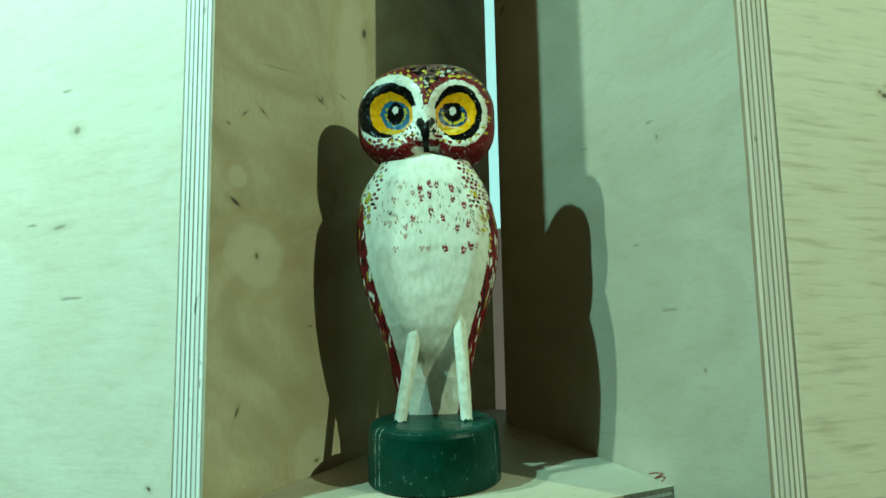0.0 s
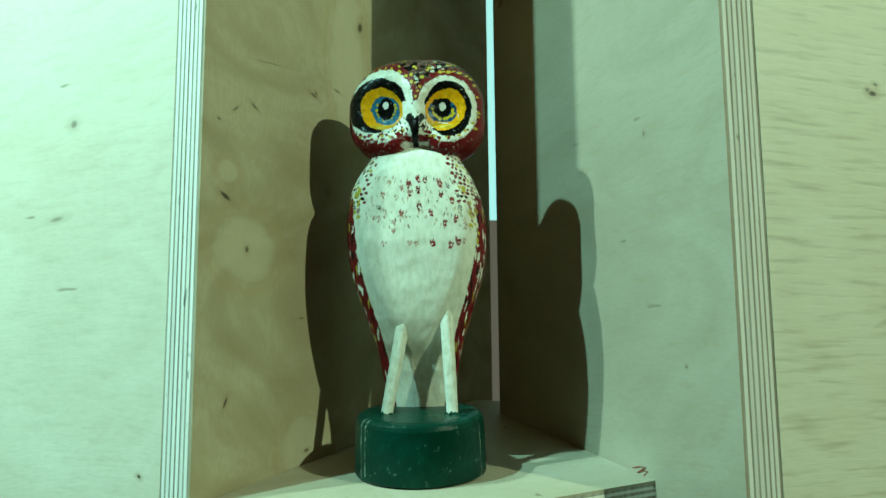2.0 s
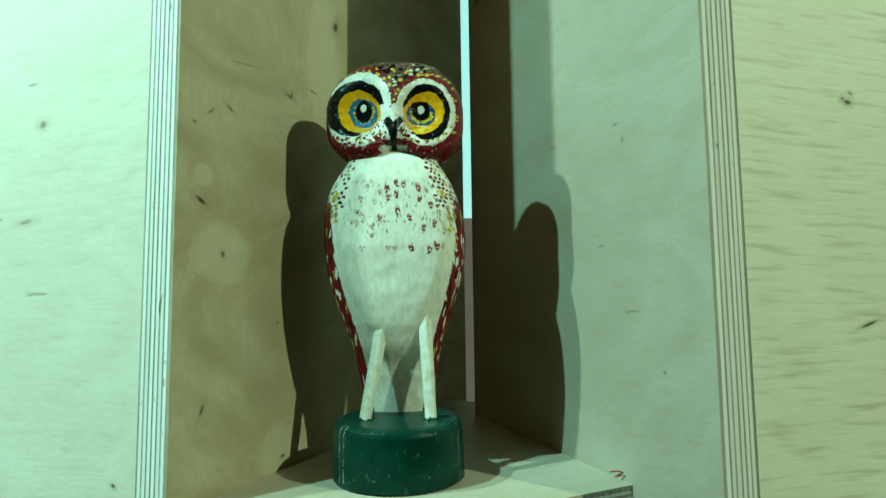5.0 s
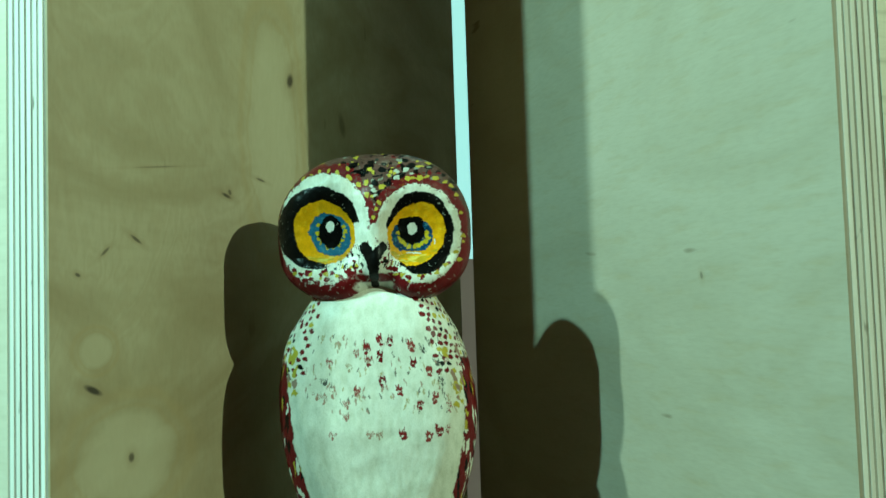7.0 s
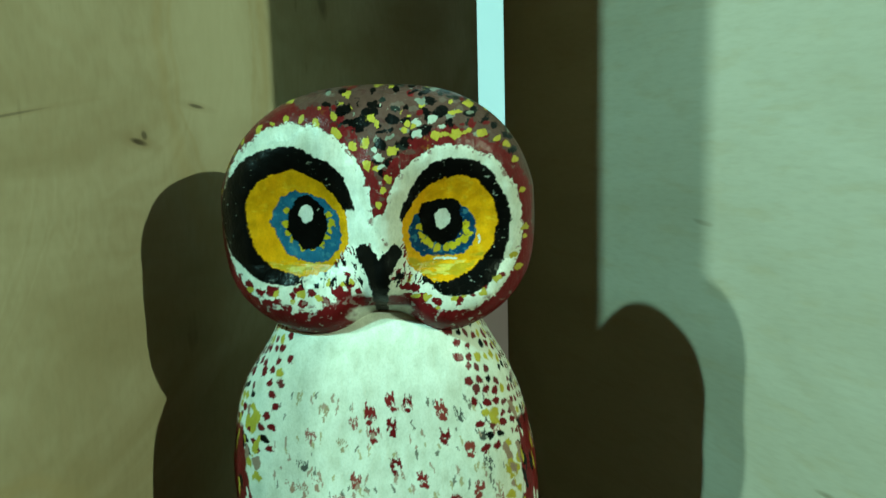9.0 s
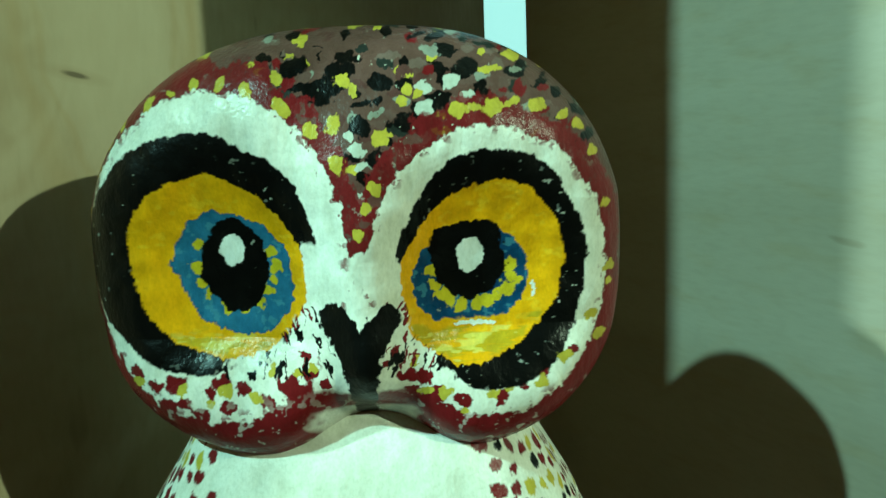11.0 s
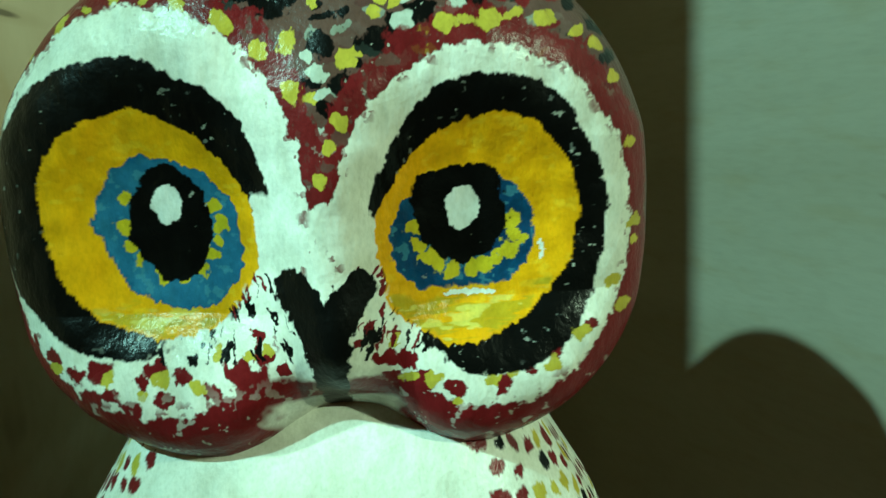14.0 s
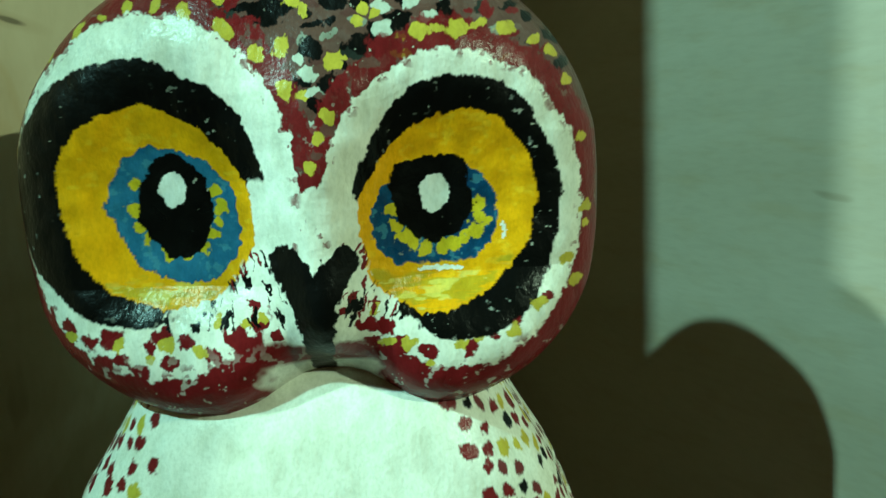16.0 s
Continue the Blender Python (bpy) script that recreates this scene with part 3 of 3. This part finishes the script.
    # wings: red-brown with black and white feather marks
    k.wobble(0.0007, 0.002, 15)
    edge = np.interp(z, [0.04, 0.075, 0.10, 0.125, 0.14], [0.022, 0.0232, 0.0248, 0.0268, 0.0300])
    wing = np.clip((abs(k.u) - edge - 0.0025 * (k.u > 0)) / 0.0005, 0, 1) * np.clip((0.139 - k.v) / 0.001, 0, 1)
    k.coat(wing, RED)
    rng2 = random.Random(10)
    for _ in range(560):
        s = rng2.choice((-1, 1))
        a, b = s * rng2.uniform(0.0235, 0.075), rng2.uniform(0.03, 0.140)
        k.dab(a, b, rng2.uniform(0.0005, 0.0011), rng2.uniform(0.0016, 0.0034), rng2.choice((BLACK, BLACK, BLACK, CREAM, CREAM, DAB)), s * rng2.uniform(5, 25), where=wing)
    return k.c


def grid_mesh(points, wrap):
    """Faces of a grid of points, rows by columns, closed round the columns."""
    rows, cols = points.shape[:2]
    i, j = np.meshgrid(np.arange(rows - 1), np.arange(cols if wrap else cols - 1), indexing="ij")
    a, b = i * cols + j, i * cols + (j + 1) % cols
    return points.reshape(-1, 3), np.stack([a, b, b + cols, a + cols], -1).reshape(-1, 4)


def spread(n, gather):
    """Angles round the upright axis, from the front, closer together there."""
    t = np.linspace(-1, 1, n, endpoint=False)
    return np.pi * (t * (1 - gather) + gather * t ** 3)


def head_form():
    """The carved head: a flattened block with rounded corners, hollowed eyes, a nose ridge and two cheeks."""
    az, el = np.meshgrid(spread(860, 0.66), np.linspace(-np.pi / 2 + 0.001, np.pi / 2 - 0.001, 1000))
    d = np.stack([np.sin(az) * np.cos(el), -np.cos(az) * np.cos(el), np.sin(el)], -1)
    ax = np.where(d[..., 0] < 0, 0.0374, 0.0352)
    ay = np.where(d[..., 1] < 0, 0.0190, 0.0310)
    n = 2.6
    r = (np.abs(d[..., 0] / ax) ** n + np.abs(d[..., 1] / ay) ** n + np.abs(d[..., 2] / 0.0300) ** n) ** (-1 / n)
    p = d * r[..., None] + np.array([-0.0012, 0.0055, 0.1850])
    x, y, z = p[..., 0], p[..., 1], p[..., 2]
    front = np.clip((0.010 - y) / 0.012, 0, 1)
    # narrower above, cheeks below with a notch for the bill
    x *= 1 - 0.07 * np.clip((z - 0.192) / 0.02, 0, 1)
    low = np.clip((0.176 - z) / 0.016, 0, 1)
    z += (0.0020 + 0.0048 * np.exp(-((x / 0.0085) ** 2))) * low
    x *= 1 - 0.03 * low ** 2
    y -= 0.0055 * low * (1 - np.exp(-((x / 0.0080) ** 2))) * front
    # eye hollows, brow and nose ridge, bill
    for cx, cz in ((-0.0170, 0.1850), (0.0145, 0.1838)):
        q = np.hypot((x - cx) / 0.0118, (z - cz) / 0.0128)
        y += front * 0.0042 * np.exp(-q ** 3.2)
    y -= front * 0.0026 * np.exp(-((x / 0.0050) ** 2)) * np.exp(-(((z - 0.186) / 0.012) ** 2))
    y -= front * 0.0034 * np.exp(-((x / 0.0034) ** 2)) * np.exp(-(((z - 0.1700) / 0.0066) ** 2))
    y += 0.0007 * fbm(x + 0.3, z, 0.009, 33) * front
    return np.stack([x, y, z], -1)


def owl_head():
    pts, faces = grid_mesh(head_form(), True)
    return pts, faces, paint_head(pts)


def owl_body():
    zs = np.linspace(0.026, 0.172, 560)
    half = np.interp(zs, [0.026, 0.041, 0.052, 0.067, 0.072, 0.0865, 0.099, 0.107, 0.116, 0.128, 0.140, 0.149, 0.156, 0.162, 0.170], [0.0150, 0.0180, 0.0202, 0.0232, 0.0250, 0.0300, 0.0338, 0.0354, 0.0364, 0.0362, 0.0338, 0.0304, 0.0260, 0.0224, 0.0200])
    fore = np.interp(zs, [0.026, 0.045, 0.056, 0.064, 0.075, 0.09, 0.115, 0.135, 0.150, 0.158, 0.163, 0.167, 0.172], [0.0060, 0.0035, 0.0000, -0.0060, -0.0105, -0.0140, -0.0165, -0.0158, -0.0145, -0.0122, -0.0090, -0.0045, 0.0010])
    rear = np.interp(zs, [0.026, 0.06, 0.11, 0.15, 0.170], [0.0215, 0.027, 0.031, 0.029, 0.027])
    kernel = np.hanning(41) / np.hanning(41).sum()
    half, fore, rear = (np.convolve(np.pad(v, 20, mode="edge"), kernel, "valid") for v in (half, fore, rear))
    az = spread(640, 0.45)
    A, Z = np.meshgrid(az, zs)
    n = 2.8
    s, c = np.sin(A), np.cos(A)
    r = (np.abs(s) ** n + np.abs(c) ** n) ** (-1 / n)
    H, F, B = half[:, None], fore[:, None], rear[:, None]
    mid = 0.62 * F + 0.38 * B + 0.002
    x = H * r * s * np.where(s < 0, 1.03, 0.98) - 0.0014 - 0.0014 * np.clip((Z - 0.115) / 0.03, 0, 1)
    y = np.where(c > 0, mid - (mid - F) * r * c, mid - (B - mid) * r * c)
    # the carved edge of the breast and shallow knife facets
    u = np.abs(A * 0.031)
    crease = np.interp(Z, [0.058, 0.075, 0.10, 0.13, 0.15], [0.006, 0.015, 0.022, 0.0255, 0.026])
    y += (c > 0) * 0.0012 / (1 + np.exp(-(u - crease) / 0.0009)) * np.clip((Z - 0.05) / 0.01, 0, 1) * np.clip((0.15 - Z) / 0.02, 0, 1)
    y += 0.0006 * fbm(A * 0.031 + 1, Z, 0.016, 44) * (c > 0)
    x += 0.0006 * fbm(A * 0.031 + 2, Z, 0.012, 45)
    pts, faces = grid_mesh(np.stack([x, y, Z], -1), True)
    return pts, faces, paint_body(pts, A.ravel())


def stick(a, b, ra, rb, colour):
    """A whittled leg."""
    a, b = np.array(a), np.array(b)
    w = (b - a) / np.linalg.norm(b - a)
    e = np.cross(w, (0, 1, 0))
    e /= np.linalg.norm(e)
    f = np.cross(w, e)
    t, g = np.meshgrid(np.linspace(0, 1, 60), np.linspace(0, 2 * np.pi, 40, endpoint=False), indexing="ij")
    r = (ra + (rb - ra) * t) * (1 + 0.05 * np.cos(5 * g + 3 * t)) * (1 + 0.06 * fbm(t * 3, g, 0.5, 8))
    p = a + (b - a) * t[..., None] + r[..., None] * (np.cos(g)[..., None] * e + np.sin(g)[..., None] * f)
    pts, faces = grid_mesh(p, True)
    n = np.clip(fbm(pts[:, 0], pts[:, 2], 0.002, 14) * 0.8, 0, 0.5)[:, None]
    return pts, faces, np.array(colour) * (1 - n) + np.array((0.5, 0.48, 0.36)) * n


GREEN = (0.001, 0.034, 0.023)


def owl_base():
    """The round block, eased at the rim, resting flat on the sloping shelf."""
    out = [(0.0, 0.0004), (0.0318, 0.0004), (0.0326, 0.0012), (0.0325, 0.006), (0.0322, 0.018), (0.0318, 0.0265), (0.0310, 0.0285), (0.0296, 0.0296), (0.0270, 0.0301), (0.0, 0.0304)]
    steps = np.linspace(0, len(out) - 1, 150)
    rr, zz = np.interp(steps, range(len(out)), [o[0] for o in out]), np.interp(steps, range(len(out)), [o[1] for o in out])
    g = np.linspace(-np.pi, np.pi, 420, endpoint=False)
    R, G = np.meshgrid(np.arange(150), g, indexing="ij")
    rad = rr[R] * (1 + 0.006 * fbm(G * 2, zz[R] * 60, 0.9, 18))
    x, y, z = rad * np.sin(G), -rad * np.cos(G), zz[R]
    c, s = 1 / math.hypot(1, SLOPE), SLOPE / math.hypot(1, SLOPE)
    p = np.stack([x - 0.0004, y * c - z * s, y * s + z * c], -1)
    pts, faces = grid_mesh(p, True)
    k = Painter(G.ravel() * 0.032, z.ravel(), GREEN)
    k.coat(np.clip(fbm(k.u0, k.v0, 0.010, 24) + 0.1, 0, 1), (0.002, 0.060, 0.042), 0.7)
    side = (z.ravel() > 0.001) & (rr[R].ravel() > 0.028)
    # upright highlight lines, painted pale into the colour and broken by noise
    for a in (-0.0268, -0.0305, 0.0395):
        k.coat(np.clip((0.00022 - abs(k.u - a)) / 0.0001, 0, 1) * side * np.clip(0.6 + fbm(k.u0, k.v0, 0.004, 27), 0, 1), (0.45, 0.50, 0.44), 0.7)
    k.coat(np.clip((fbm(k.u0, k.v0, 0.0016, 29) - 0.55) / 0.08, 0, 1) * side, (0.16, 0.30, 0.24), 0.5)
    return pts, faces, k.c


def clump(x, y, z, seed):
    g, h = np.meshgrid(np.linspace(0, 2 * np.pi, 36, endpoint=False), np.linspace(0, np.pi / 2, 14), indexing="ij")
    r = 0.0044 * (1 + 0.35 * value_noise(g * 2.2, h * 2, seed))
    p = np.stack([x + r * np.cos(g) * np.sin(h), y + r * np.sin(g) * np.sin(h), z + 0.55 * r * np.cos(h)], -1)
    pts, faces = grid_mesh(np.swapaxes(p, 0, 1), True)
    return pts, faces, np.tile(np.array((0.003, 0.045, 0.028)), (len(pts), 1))


def owl():
    pieces = [owl_head(), owl_body(), owl_base(), stick((-0.0080, -0.0060, 0.0760), (-0.0160, -0.0100, 0.0285), 0.0034, 0.0029, CREAM), stick((0.0132, -0.0060, 0.0800), (0.0166, -0.0100, 0.0285), 0.0034, 0.0028, CREAM),
              clump(-0.0160, -0.0100, 0.0275, 3), clump(0.0166, -0.0100, 0.0275, 6)]
    verts, faces, colours, n = [], [], [], 0
    for p, f, c in pieces:
        verts.append(p)
        faces.append(f + n)
        colours.append(c)
        n += len(p)
    verts, faces, colours = np.concatenate(verts), np.concatenate(faces), np.concatenate(colours)
    me = bpy.data.meshes.new("owl_figurine")
    me.vertices.add(len(verts))
    me.vertices.foreach_set("co", verts.astype(np.float32).ravel())
    me.loops.add(faces.size)
    me.loops.foreach_set("vertex_index", faces.astype(np.int32).ravel())
    me.polygons.add(len(faces))
    me.polygons.foreach_set("loop_start", np.arange(0, faces.size, 4, dtype=np.int32))
    me.polygons.foreach_set("use_smooth", np.ones(len(faces), bool))
    me.update(calc_edges=True)
    layer = me.color_attributes.new("paint", "FLOAT_COLOR", "POINT")
    layer.data.foreach_set("color", np.c_[np.clip(colours, 0, 1), np.ones(len(verts))].astype(np.float32).ravel())
    me.materials.append(OWL)
    ob = new("owl_figurine", me)
    return tagged(ob, "hand-painted carved wooden owl on a round dark green base", "figurine")


owl()

# ---- a scribble of red pencil where the shelf meets the right board ----
curve = bpy.data.curves.new("pencil_mark", "CURVE")
curve.dimensions, curve.bevel_depth = "3D", 0.00022
line = curve.splines.new("POLY")
trail = [(0.0762, 0.0018), (0.0700, 0.0029), (0.0646, 0.0028), (0.0690, 0.0012), (0.0726, -0.0004), (0.0660, 0.0014), (0.0632, 0.0012), (0.0668, -0.0012), (0.0640, -0.0040), (0.0610, -0.0085), (0.0584, -0.0120)]
line.points.add(len(trail) - 1)
for pt, (along, h) in zip(line.points, trail):
    q = RIGHT_EDGE + RD * along + Vector((-RD.y, RD.x, 0)) * 0.0003
    pt.co = (q.x, q.y, h, 1)
mark = new("pencil_mark", curve)
curve.materials.append(PENCIL)
tagged(mark, "small red pencil scribble on the plywood board", "pencil mark")
